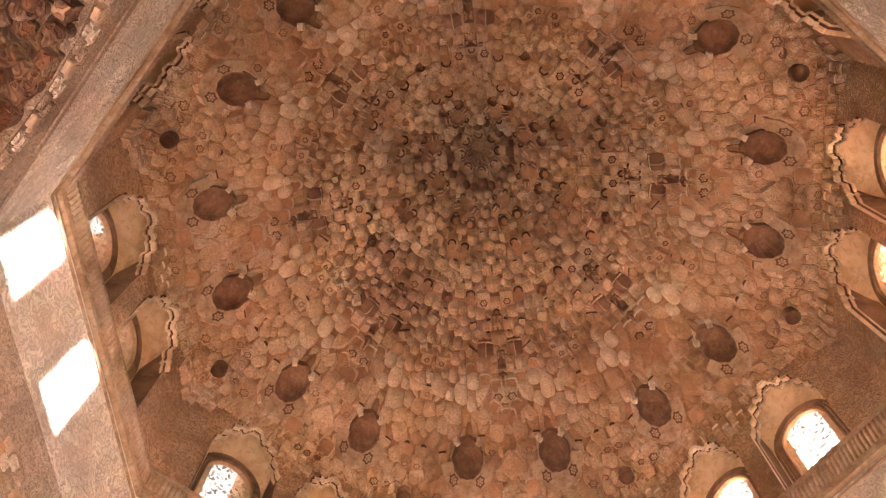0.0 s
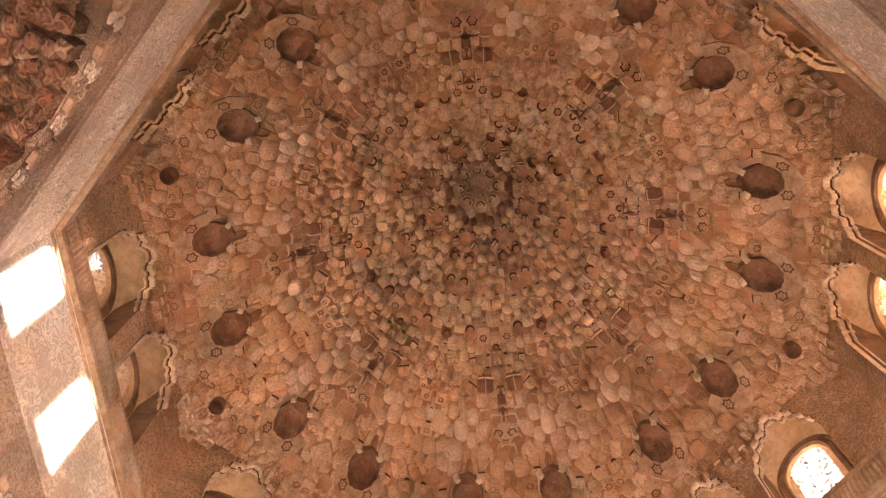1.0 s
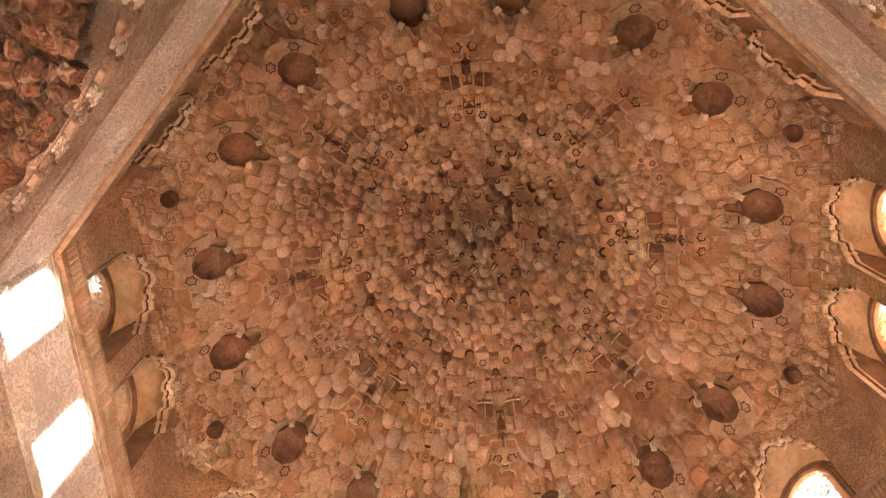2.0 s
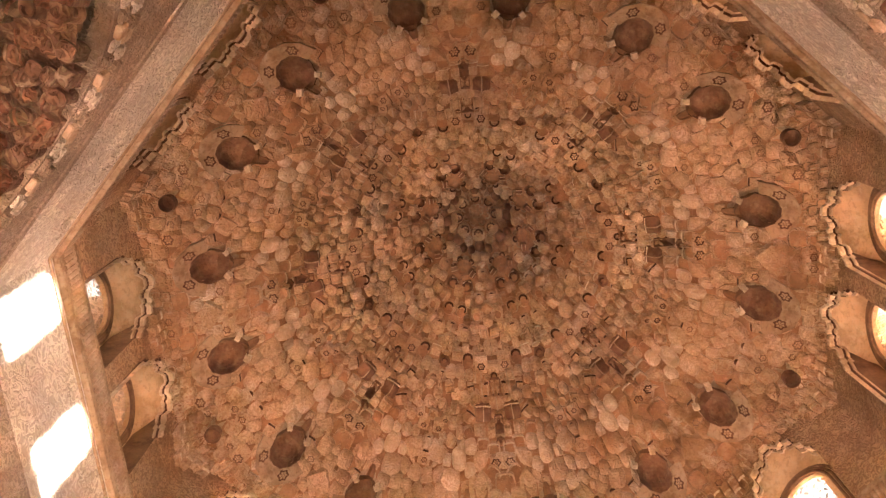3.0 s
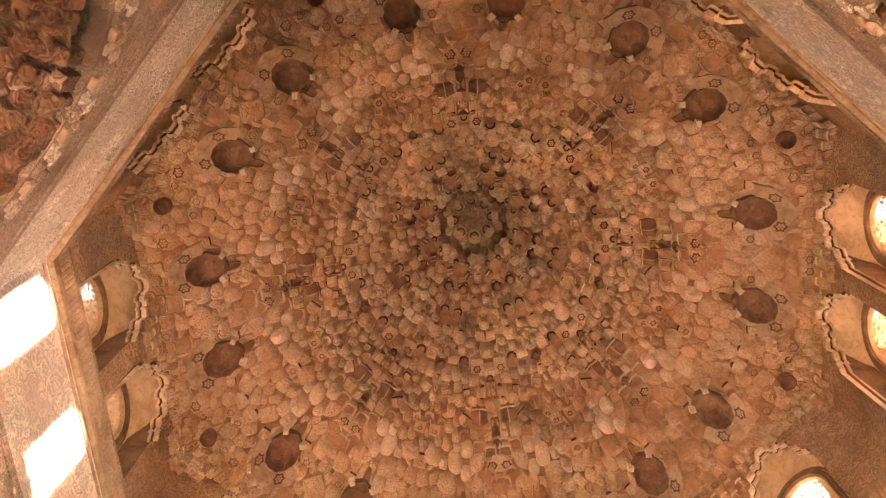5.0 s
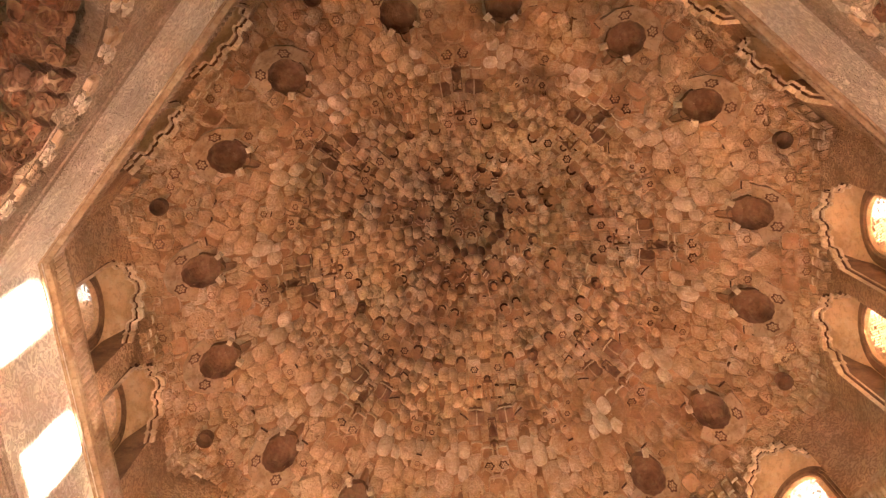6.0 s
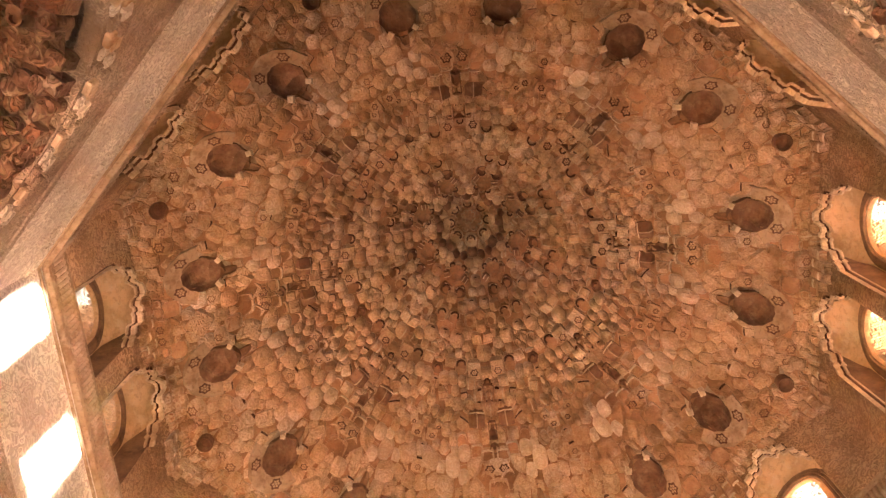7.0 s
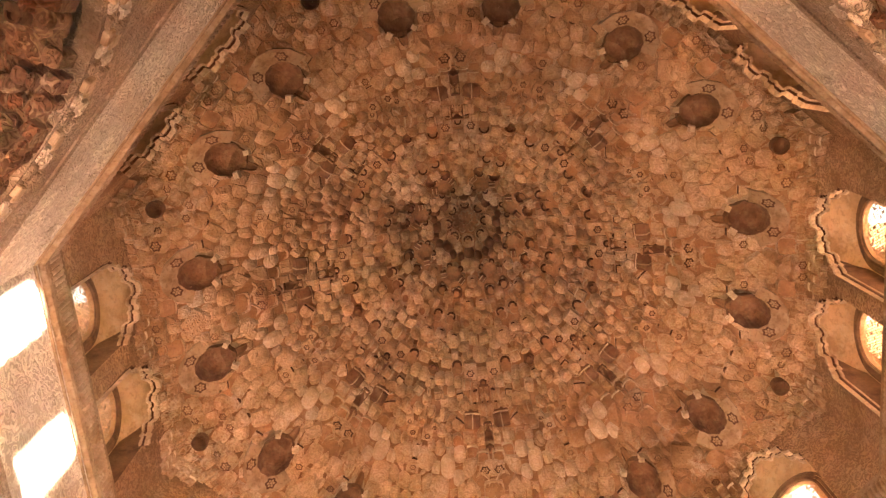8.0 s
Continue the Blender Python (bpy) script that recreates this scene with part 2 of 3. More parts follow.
def cell(soup, c, z0, h, kind, mat, bulge=0.6, rib=0, arc=False, star=False, deep=0.2, round_by=0.6, n=6, edging=0, fill=0.47, squared=False, slope=0.5, mark=3):
    """One hanging cell over a four-cornered plan c, of which c[0] is the low outer corner and c[2] the high inner one;
    squared cells have c[0] to c[1] as their low edge."""

    def at(a, b):
        return tuple(c[0][i] * (1 - a) * (1 - b) + c[1][i] * a * (1 - b) + c[2][i] * a * b + c[3][i] * (1 - a) * b for i in (0, 1))

    size = 0.25 * min(math.dist(c[0], c[1]) * 2, math.dist(c[0], c[2]) * 1.3, math.dist(c[1], c[3]) * 1.3)
    lo_mid, hi_mid = (at(0.5, 0), at(0.5, 1)) if squared else (c[0], c[2])
    run = math.dist(lo_mid, hi_mid) or 1
    ix, iy = (hi_mid[0] - lo_mid[0]) / run, (hi_mid[1] - lo_mid[1]) / run
    soft = {FLAT: 0.08, TENT: 0.2, BARREL: 0.15}.get(kind, round_by)

    def point(u, v):
        du, dv = u * math.sqrt(1 - v * v / 2), v * math.sqrt(1 - u * u / 2)
        a, b = (0.5 + fill * (x * (1 - soft) + d * soft) for x, d in ((u, du), (v, dv)))
        rho = min(1.0, du * du + dv * dv)
        t = b if squared else (a + b) / 2
        w = 2 * a - 1 if squared else a - b
        z, d = h * ((1 - slope) / 2 + slope * t), 0.0
        if kind == BULB:
            d = bulge * size * math.sqrt(1 - rho)
        elif kind == BARREL:
            d = 0.85 * bulge * size * math.sqrt(max(0.0, 1 - (2 * t - 1) ** 2)) * (1 - 0.12 * w * w)
        elif kind == SCOOP:
            d = -0.8 * size * (1 - rho) ** 0.6
        elif kind == TENT:
            d = 0.9 * bulge * size * (1 - abs(w)) * (1 - rho) ** 0.3
        elif kind == VAULT:
            d = -1.1 * size * (1 - rho) ** 0.5 * (0.4 + 0.9 * t)
        else:
            d = 0.15 * bulge * size
        x, y = at(a, b)
        return (x + 0.4 * d * ix, y + 0.4 * d * iy, z0 + z - d)

    rows = [[point(2 * i / n - 1, 2 * j / n - 1) for i in range(n + 1)] for j in range(n + 1)]
    soup.grid(rows, mat, kind not in (FLAT, TENT))
    loop = rows[0][:-1] + [r[-1] for r in rows[:-1]] + rows[-1][:0:-1] + [r[0] for r in rows[:0:-1]]
    loop.append(loop[0])
    soup.grid([loop, [(p[0], p[1], p[2] + deep) for p in loop]], mat, kind in (BULB, SCOOP, VAULT))
    if edging:
        # pale or dark arris along the high edge
        front = rows[-1] if squared else [r[-1] for r in rows] + rows[-1][-2::-1]
        mx, my = at(0.5, 0.5)
        soup.grid([[(mx + (p[0] - mx) * q, my + (p[1] - my) * q, p[2] + e) for p in front] for q, e in ((0.90, 0.01), (0.91, -0.012), (1.0, -0.016), (1.02, 0.03))], edging, False)
    for k in range(rib):
        # raised fillets over the back of the cell
        if rib == 1:
            pts = [point(0, 2 * j / 8 - 1) if squared else point(2 * j / 8 - 1, 2 * j / 8 - 1) for j in range(9)]
        else:
            side = (-0.62, 0.62)[k]
            pts = [point(side, 2 * j / 8 - 1) for j in range(9)]
        dx, dy = pts[-1][0] - pts[0][0], pts[-1][1] - pts[0][1]
        d = math.hypot(dx, dy) or 1
        ox, oy = -dy / d * 0.008, dx / d * 0.008
        soup.grid([[(p[0] + s * ox, p[1] + s * oy, p[2] - dz) for p in pts] for s, dz in ((-1, -0.004), (-1, 0.009), (1, 0.009), (1, -0.004))], 6, False)
    if arc:
        # dark horseshoe round the cell's high front: shade of the recess behind, coloured in
        x0, y0 = at(0.5, 0.62) if squared else at(0.58, 0.58)
        t0 = math.atan2(iy, ix)
        w = 0.78 * size
        lo = z0 + h * (0.5 + 0.25 * slope) - 0.3 * bulge * size
        span = [t0 + math.pi * (k / 8 - 0.5) * 1.15 for k in range(9)]
        soup.grid([[(x0 + q * math.cos(b), y0 + q * math.sin(b), lo + e) for b in span] for q, e in ((0.70 * w, 0.04), (0.72 * w, 0.0), (w, 0.0), (w, 0.05))], 3, False)
    if star:
        x0, y0 = at(0.5, 0.5)
        medallion(soup, (x0, y0, min(r[n // 2][2] for r in rows[1:-1]) - 0.008), min(0.068, 0.6 * size), (1, 0, 0), (0, 1, 0), mark)


def medallion(soup, at, w, ex, ey, mat):
    """A six-lobed outline round a small flower, a hand's width across."""
    place = lambda r, b: tuple(at[i] + r * (math.cos(b) * ex[i] + math.sin(b) * ey[i]) for i in range(3))
    turn = [2 * math.pi * k / 36 for k in range(37)]
    soup.grid([[place(w * (q + 0.13 * math.cos(6 * b)), b) for b in turn] for q in (0.60, 0.95)], mat, False)
    for k in range(6):
        b = math.pi / 3 * k + math.pi / 6
        soup.grid([[place(w * 0.16, b - 0.3), place(w * 0.16, b + 0.3)], [place(w * 0.40, b - 0.22), place(w * 0.40, b + 0.22)]], mat, False)


CUPOLA_R, CUPOLA_T, CUPOLA_Z, CUPOLA_W = 3.53, radians(10.07), 12.0, 0.218
CUPOLAS = [math.pi / 4 * k + s * CUPOLA_T for k in range(8) for s in (-1, 1)]
CORNER_R, CORNER_Z, CORNER_W = 4.06, 11.62, 0.095
ROSE_R, SLOT_R, HOOD_W = 2.13, 2.62, 0.25
ROSETTE_R, ROSETTE_W = 0.84, 0.15
FINE_EDGE = 0.104


def apothem(x, y):
    return max(x * math.cos(math.pi / 4 * k) + y * math.sin(math.pi / 4 * k) for k in range(8))


def wells():
    """Places that the cells leave free: centre and radius."""
    out = [((0.0, 0.0), 0.28)]
    out += [((CUPOLA_R * math.cos(t), CUPOLA_R * math.sin(t)), CUPOLA_W) for t in CUPOLAS]
    out += [(((CUPOLA_R + 0.19) * math.cos(t), (CUPOLA_R + 0.19) * math.sin(t)), HOOD_W) for t in CUPOLAS]
    out += [((3.26 * math.cos(t), 3.26 * math.sin(t)), 0.06) for t in CUPOLAS]
    for k in range(8):
        t = math.pi / 4 * k
        out.append(((ROSETTE_R * math.cos(t + math.pi / 8), ROSETTE_R * math.sin(t + math.pi / 8)), ROSETTE_W))
        out.append(((ROSE_R * math.cos(t), ROSE_R * math.sin(t)), 0.08))
        out.append(((SLOT_R * math.cos(t), SLOT_R * math.sin(t)), 0.11))
        t += math.pi / 8
        out.append(((CORNER_R * math.cos(t), CORNER_R * math.sin(t)), CORNER_W + 0.03))
    return out


WELLS = wells()


def tile_cell(soup, c, height, seed, bulge=1.15, calm_from=2.4, calm_to=3.3, small=False, number=None, edge_on=None):
    """Turns one plan tile into a hanging cell; pieces that mirror each other about the crown are alike."""
    mx, my = sum(p[0] for p in c) / 4, sum(p[1] for p in c) / 4
    zs = [height(*p) for p in c]
    r, th = math.hypot(mx, my), math.atan2(my, mx)
    fold = abs((th + math.pi / 8) % (math.pi / 4) - math.pi / 8)
    key = (seed, round(r * 40), round(fold * r * 40)) if number is None else (seed, number)
    k1, k2, k3, k4, k5, k6 = (chance(*key, i) for i in range(1, 7))
    squared = k5 < 0.5 if edge_on is None else edge_on
    low = [zs[i] + (zs[(i + 1) % 4] if squared else 0) for i in range(4)]
    lo = low.index(min(low))
    c, zs = c[lo:] + c[:lo], zs[lo:] + zs[:lo]
    calm = min(0.7, max(0.0, (r - calm_from) / (calm_to - calm_from)))
    if squared:
        z0, h = (zs[0] + zs[1]) / 2, max((zs[2] + zs[3] - zs[0] - zs[1]) / 2, 0.03)
    else:
        z0, h = zs[0], max(zs[2] - zs[0], 0.04)
    kind = BULB if k1 < 0.52 else BARREL if k1 < 0.72 - 0.1 * calm else TENT if k1 < 0.82 else VAULT if k1 < 0.90 - 0.03 * calm else SCOOP if k1 < 0.94 - 0.06 * calm else FLAT
    pale = seed == 7 and min(math.hypot(mx - x, my - y) for x, y in SHELLS) < 0.24
    if pale:
        kind, bulge = (BULB, 0.85) if k1 < 0.75 else (TENT, 0.8)
    # dark brown cells (4) come more often near the crown
    mat = 5 if pale else 4 if k3 < (0.14 if r < 1.25 else 0.03 if r < 2.5 else 0.0) else 2 if k3 > 0.975 and r > 1.25 and calm < 0.5 else 0
    rib = 0
    if kind == BARREL and k6 < 0.4:
        rib = 2
    elif kind in (BULB, TENT) and k6 < 0.5 - 0.35 * calm:
        rib = 1
    if calm > 0.6 or pale:
        rib = 0
    cell(soup, c, z0 + (k2 - 0.5) * (0.09 - 0.06 * calm), h, kind, mat, bulge * (0.85 + 0.5 * k4) * (1 - 0.55 * calm * (not pale)), rib=rib, n=4 if small else 6,
         arc=kind in (BULB, BARREL, VAULT) and k4 < 0.36 - 0.4 * calm and not pale, star=not small and (kind == FLAT or (calm > 0.6 and k4 > 0.88)), fill=0.475 + 0.03 * calm, round_by=0.75 - 0.4 * calm * (not pale),
         edging=1 if (kind in (VAULT, SCOOP) and calm < 0.5 and k6 < 0.6) or (k5 > 0.95 and calm < 0.5) else 3 if k5 < 0.2 - 0.1 * calm and kind in (BARREL, TENT, FLAT) else 0, squared=squared, slope=0.45 + 0.5 * calm, mark=4 if calm > 0.5 else 3)


def inside(c, pts):
    """Which of the points lie in the four-cornered plan c."""
    ok = np.ones(len(pts), bool)
    area = sum(c[i][0] * c[(i + 1) % 4][1] - c[(i + 1) % 4][0] * c[i][1] for i in range(4))
    for i in range(4):
        (x0, y0), (x1, y1) = c[i], c[(i + 1) % 4]
        ok &= ((x1 - x0) * (pts[:, 1] - y0) - (y1 - y0) * (pts[:, 0] - x0)) * (1 if area > 0 else -1) > 0
    return ok


def cell_plan():
    """Places of the cells about the crown, alike in the sixteen mirrored wedges: number, corner ring, whether edge-on."""
    rng = random.Random(11)
    spots = []
    for base, tries in ((0.19, 40), (0.135, 12000), (0.105, 7000)):
        for _ in range(tries):
            r, th = math.sqrt(rng.uniform(0.33 ** 2, 4.35 ** 2)), rng.uniform(0, math.pi / 8)
            gap = base * (1 + 0.12 * min(1.0, max(0.0, (r - 2.5) / 0.7)))
            for axis in (0, math.pi / 8):
                if r * abs(th - axis) < 0.38 * gap:
                    th = axis
                elif r * abs(th - axis) < 0.5 * gap:
                    th = axis + (0.5 if axis == 0 else -0.5) * gap / r
            if not 0 <= th <= math.pi / 8 + 1e-9:
                continue
            x, y = r * math.cos(th), r * math.sin(th)
            if x > 4.0 or any(math.hypot(x - p[0], y - p[1]) < 0.5 * (gap + p[2]) for p in spots):
                continue
            spots.append((x, y, gap, th))
    plan = []
    for i, (x, y, gap, th) in enumerate(spots):
        pick = chance(61, i)
        rot = 0.0 if pick < 0.35 else th if pick < 0.65 else math.pi / 4
        edge_on = pick < 0.75
        if th in (0, math.pi / 8):
            rot = th
        half_x = gap * (0.52 + 0.10 * chance(62, i))
        half_y = gap * (0.52 + 0.20 * chance(63, i))
        for k in range(8):
            for flip in (1, -1):
                if flip < 0 and (th == 0 or th == math.pi / 8):
                    continue
                turn, spin = k * math.pi / 4 + flip * th, k * math.pi / 4 + flip * rot
                cx, cy = math.hypot(x, y) * math.cos(turn), math.hypot(x, y) * math.sin(turn)
                ux, uy = math.cos(spin), math.sin(spin)
                out = ((1, -1), (1, 1), (-1, 1), (-1, -1)) if edge_on else ((1.3, 0), (0, 1.3), (-1.3, 0), (0, -1.3))
                plan.append((i, [(cx + p * half_x * ux - q * half_y * uy, cy + p * half_x * uy + q * half_y * ux) for p, q in out], edge_on))
    return plan


SHELLS = []
for t in CUPOLAS:
    t += radians(1.5) * (1 if (t % (math.pi / 4)) < math.pi / 8 else -1)
    SHELLS += [(2.92 * math.cos(t), 2.92 * math.sin(t))]


def build_dome():
    dome = tagged(new("muqarnas_dome"), "honeycomb dome of ochre carved plaster cells over an octagonal drum", "dome", kind="structure")
    cell_mats = [CELL, RIM, SLATE, INK_AND_SHADE, DARK_BROWN, SHELL_PALE, SHELL]

    def bend(p):
        x, y = p[0] * FINE_EDGE, p[1] * FINE_EDGE
        k = 1 + 0.10 * min(1.0, math.hypot(x, y) / 4.0) ** 2
        return (x * k, y * k)

    def height(x, y):
        r = math.hypot(x, y)
        w = min(1.0, max(0.0, (r - 3.0) / 1.0))
        return profile_z(r * (1 - w) + apothem(x, y) * w)

    def clear(x, y, margin=0.0):
        return all(math.hypot(x - w[0][0], y - w[0][1]) > w[1] + margin for w in WELLS)

    def middle(c):
        return (sum(p[0] for p in c) / 4, sum(p[1] for p in c) / 4)

    soup = Soup()
    plan = [p for p in cell_plan() if clear(*middle(p[1]), 0.055) and max(apothem(*q) for q in p[1]) < 4.12]
    large = [p[1] for p in plan]
    fine = [[bend(p) for p in c] for c in TILES]
    mids = np.array([middle(c) for c in fine])
    taken = np.zeros(len(fine), bool)
    for c in large:
        taken |= inside(c, mids)
    # the cells over the doorway end stand singly, the rest in one
    single = set(sorted(range(len(large)), key=lambda i: middle(large[i])[1])[:300])
    for i, (number, c, edge_on) in enumerate(plan):
        if i in single:
            one = Soup()
            tile_cell(one, c, height, 7, number=number, edge_on=edge_on)
            one.mesh("cell", cell_mats, dome)
        else:
            tile_cell(soup, c, height, 7, number=number, edge_on=edge_on)
    bed = Soup()
    for c, used, m in zip(fine, taken, mids):
        if apothem(*m) > 4.1:
            continue
        if not used and max(apothem(*p) for p in c) < 4.1 and clear(*m):
            tile_cell(soup, c, height, 8, 0.7, small=True)
        if all(math.hypot(m[0] - w[0][0], m[1] - w[0][1]) > w[1] * (1.3 if w[1] == CUPOLA_W else 0.92) for w in WELLS if w[1] != HOOD_W):
            lift = (0.09 - 0.07 * min(1.0, max(0.0, (math.hypot(*m) - 2.4) / 0.9))) * (1.0 if used else 0.5)
            zs = [height(*p) + lift for p in c]
            bed.grid([[(*c[0], zs[0]), (*c[1], zs[1])], [(*c[3], zs[3]), (*c[2], zs[2])]], 0, False)
    bed.mesh("plaster_bed", [CREVICE], dome)
    # foot of the dome: hooded cells along the eight sides
    for k in range(8):
        m = side_frame(k)
        n = 26
        for row, (a0, a1) in enumerate(((4.16, 4.04), (4.07, 3.95))):
            for i in range(n):
                s0, s1 = [(-1 + 2 * (i + d + 0.5 * row) / n) for d in (0, 1)]
                c = [(m @ Vector((s * a * T8, a, 0)))[:2] for s, a in ((s0, a0), (s1, a0), (s1, a1), (s0, a1))]
                if not all(math.hypot(c[2][0] - w[0][0], c[2][1] - w[0][1]) > w[1] for w in WELLS if w[1] == CORNER_W + 0.03):
                    continue
                z = profile_z(a0) - 0.03
                if i in (0, 1, 2, n // 2 - 2, n // 2 - 1, n // 2, n // 2 + 1, n - 3, n - 2, n - 1) and row == 0:
                    for j, dz in enumerate((0.13, 0.26, 0.38)):
                        if j < 2 or i in (n // 2 - 1, n // 2, 0, n - 1):
                            shift = [(p[0] * (1 + 0.002 * j), p[1] * (1 + 0.002 * j)) for p in c]
                            cell(soup, shift, z - dz, 0.14, (VAULT, BULB, SCOOP)[(i + j) % 3], 0, 0.6, rib=(i + j) % 2, squared=True, edging=(i + j) % 2, round_by=0.5)
                cell(soup, c, z - 0.03 * (i % 2), profile_z(a1) - z + 0.02, (BULB, VAULT, SCOOP, BULB)[i % 4], 0, 0.6, rib=int(i % 3 == 0), squared=True, round_by=0.5)
    soup.mesh("cells", cell_mats, dome)["kind"] = "stuff"
    back = Soup()
    octo = lambda q, a: 1 / math.cos((a + math.pi / 8) % (math.pi / 4) - math.pi / 8) if q > 4 else 1.0
    rr = [4.77, 4.4, 3.7, 3.0, 2.2, 1.3, 0.7, 0.45, 0.02]
    back.grid([[(q * octo(q, a) * math.cos(a), q * octo(q, a) * math.sin(a), profile_z(min(q, 4.14)) + 0.75) for a in [math.pi / 32 * j for j in range(65)]] for q in rr], 0)
    back.mesh("vault_masonry", [SHELL], dome)
    # dark brown wells of the star ring
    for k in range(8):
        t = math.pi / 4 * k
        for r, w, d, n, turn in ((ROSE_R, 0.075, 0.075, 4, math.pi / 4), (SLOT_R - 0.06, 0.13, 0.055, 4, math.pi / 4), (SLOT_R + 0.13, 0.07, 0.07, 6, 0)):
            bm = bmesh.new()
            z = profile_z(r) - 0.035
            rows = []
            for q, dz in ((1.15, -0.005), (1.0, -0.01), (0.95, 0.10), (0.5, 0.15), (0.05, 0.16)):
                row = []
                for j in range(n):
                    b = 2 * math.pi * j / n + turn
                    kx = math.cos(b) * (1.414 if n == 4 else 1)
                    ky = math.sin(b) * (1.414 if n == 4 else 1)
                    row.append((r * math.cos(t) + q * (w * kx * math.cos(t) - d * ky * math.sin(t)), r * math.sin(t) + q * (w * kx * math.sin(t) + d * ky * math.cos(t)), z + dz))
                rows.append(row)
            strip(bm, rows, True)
            part("dark_well", bm, DARK_BROWN, dome, "small dark brown well")
    arcs = Soup()
    for k in range(8):
        t = math.pi / 4 * k
        cx, cy, z = ROSE_R * math.cos(t), ROSE_R * math.sin(t), profile_z(ROSE_R) - 0.09
        for q in range(4):
            b0 = t + math.pi / 2 * q
            ox, oy = cx + 0.125 * math.cos(b0), cy + 0.125 * math.sin(b0)
            span = [b0 + math.pi * (j / 8 - 0.5) * 1.3 for j in range(9)]
            zz = z - 0.07 * math.cos(math.pi / 2 * q)
            arcs.grid([[(ox + w * math.cos(b), oy + w * math.sin(b), zz + e) for b in span] for w, e in ((0.032, 0.05), (0.032, 0), (0.05, 0), (0.05, 0.05))], 0, False)
        for s in (-1, 1):
            b = t + s * 0.035
            medallion(arcs, (2.93 * math.cos(b), 2.93 * math.sin(b), profile_z(2.93) - 0.07), 0.07, (1, 0, 0), (0, 1, 0), 0)
    arcs.mesh("dark_arches", [INK_AND_SHADE], dome)
    return dome


dome = build_dome()


def crown():
    """The little ribbed cupola at the top."""
    e = new("crown_cupola")
    bm = bmesh.new()
    rows = []
    for j in range(8):
        a = j / 7 * math.pi / 2
        rows.append([((0.315 * math.cos(a) + 0.01) * (1 - 0.07 * (i % 2)) * math.cos(b), (0.315 * math.cos(a) + 0.01) * (1 - 0.07 * (i % 2)) * math.sin(b), 16.02 + 0.42 * math.sin(a)) for i, b in enumerate([math.pi / 16 * t for t in range(32)])])
    strip(bm, rows, True)
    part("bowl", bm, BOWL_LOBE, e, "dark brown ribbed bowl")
    soup = Soup()
    for n, r, w, z in ((16, 0.29, 0.05, 16.06), (8, 0.20, 0.06, 16.24), (8, 0.09, 0.045, 16.36)):
        for i in range(n):
            b = 2 * math.pi * (i + 0.5) / n
            span = [b + math.pi * (j / 6 - 0.5) * 1.2 for j in range(7)]
            ox, oy = r * math.cos(b), r * math.sin(b)
            soup.grid([[(ox + q * math.cos(t), oy + q * math.sin(t), z + dz) for t in span] for q, dz in ((w * 0.6, 0.04), (w * 0.7, 0), (w, 0), (w, 0.06))], 0, False)
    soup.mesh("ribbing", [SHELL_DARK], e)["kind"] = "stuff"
    return tagged(e, "small dark ribbed cupola at the crown of the dome", "cupola")


crown()


def build_rosette():
    """Little ribbed bowl of the ring round the crown: x outwards."""
    e = new("ribbed_rosette")
    bm = bmesh.new()
    turn = [math.pi / 16 * t for t in range(32)]
    rows = []
    for j in range(7):
        a = j / 6 * math.pi / 2
        q = ROSETTE_W * (1.04 * math.cos(a) + 0.02)
        rows.append([(q * (1 - 0.10 * (i % 4 == 0)) * math.cos(b), q * (1 - 0.10 * (i % 4 == 0)) * math.sin(b), -0.13 * math.cos(b) * math.cos(a) + 0.13 * math.sin(a)) for i, b in enumerate(turn)])
    strip(bm, rows, True)
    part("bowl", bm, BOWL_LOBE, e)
    for k in range(-2, 3):
        b0 = math.pi + k * 0.62
        arch = Soup()
        ox, oy = 1.12 * ROSETTE_W * math.cos(b0), 1.12 * ROSETTE_W * math.sin(b0)
        span = [b0 + math.pi * (j / 8 - 0.5) * 1.2 for j in range(9)]
        z = -0.13 * math.cos(b0) - 0.06
        arch.grid([[(ox + q * math.cos(b), oy + q * math.sin(b), z + e2) for b in span] for q, e2 in ((0.028, 0.05), (0.028, 0.0), (0.05, 0.0), (0.05, 0.06))], 0, False)
        arch.mesh("dark_arch", [INK_AND_SHADE if k % 2 else SHELL_DARK], e)
    return tagged(e, "small brown ribbed rosette in the ring round the crown", "rosette", "rosettes round the crown")


rosette = build_rosette()
for k in range(8):
    t = math.pi / 4 * k + math.pi / 8
    m = pose(ROSETTE_R * math.cos(t), ROSETTE_R * math.sin(t), profile_z(ROSETTE_R) + 0.02, 0, 0, math.degrees(t))
    if k:
        copy_thing(rosette, m)
    else:
        rosette.matrix_basis = m


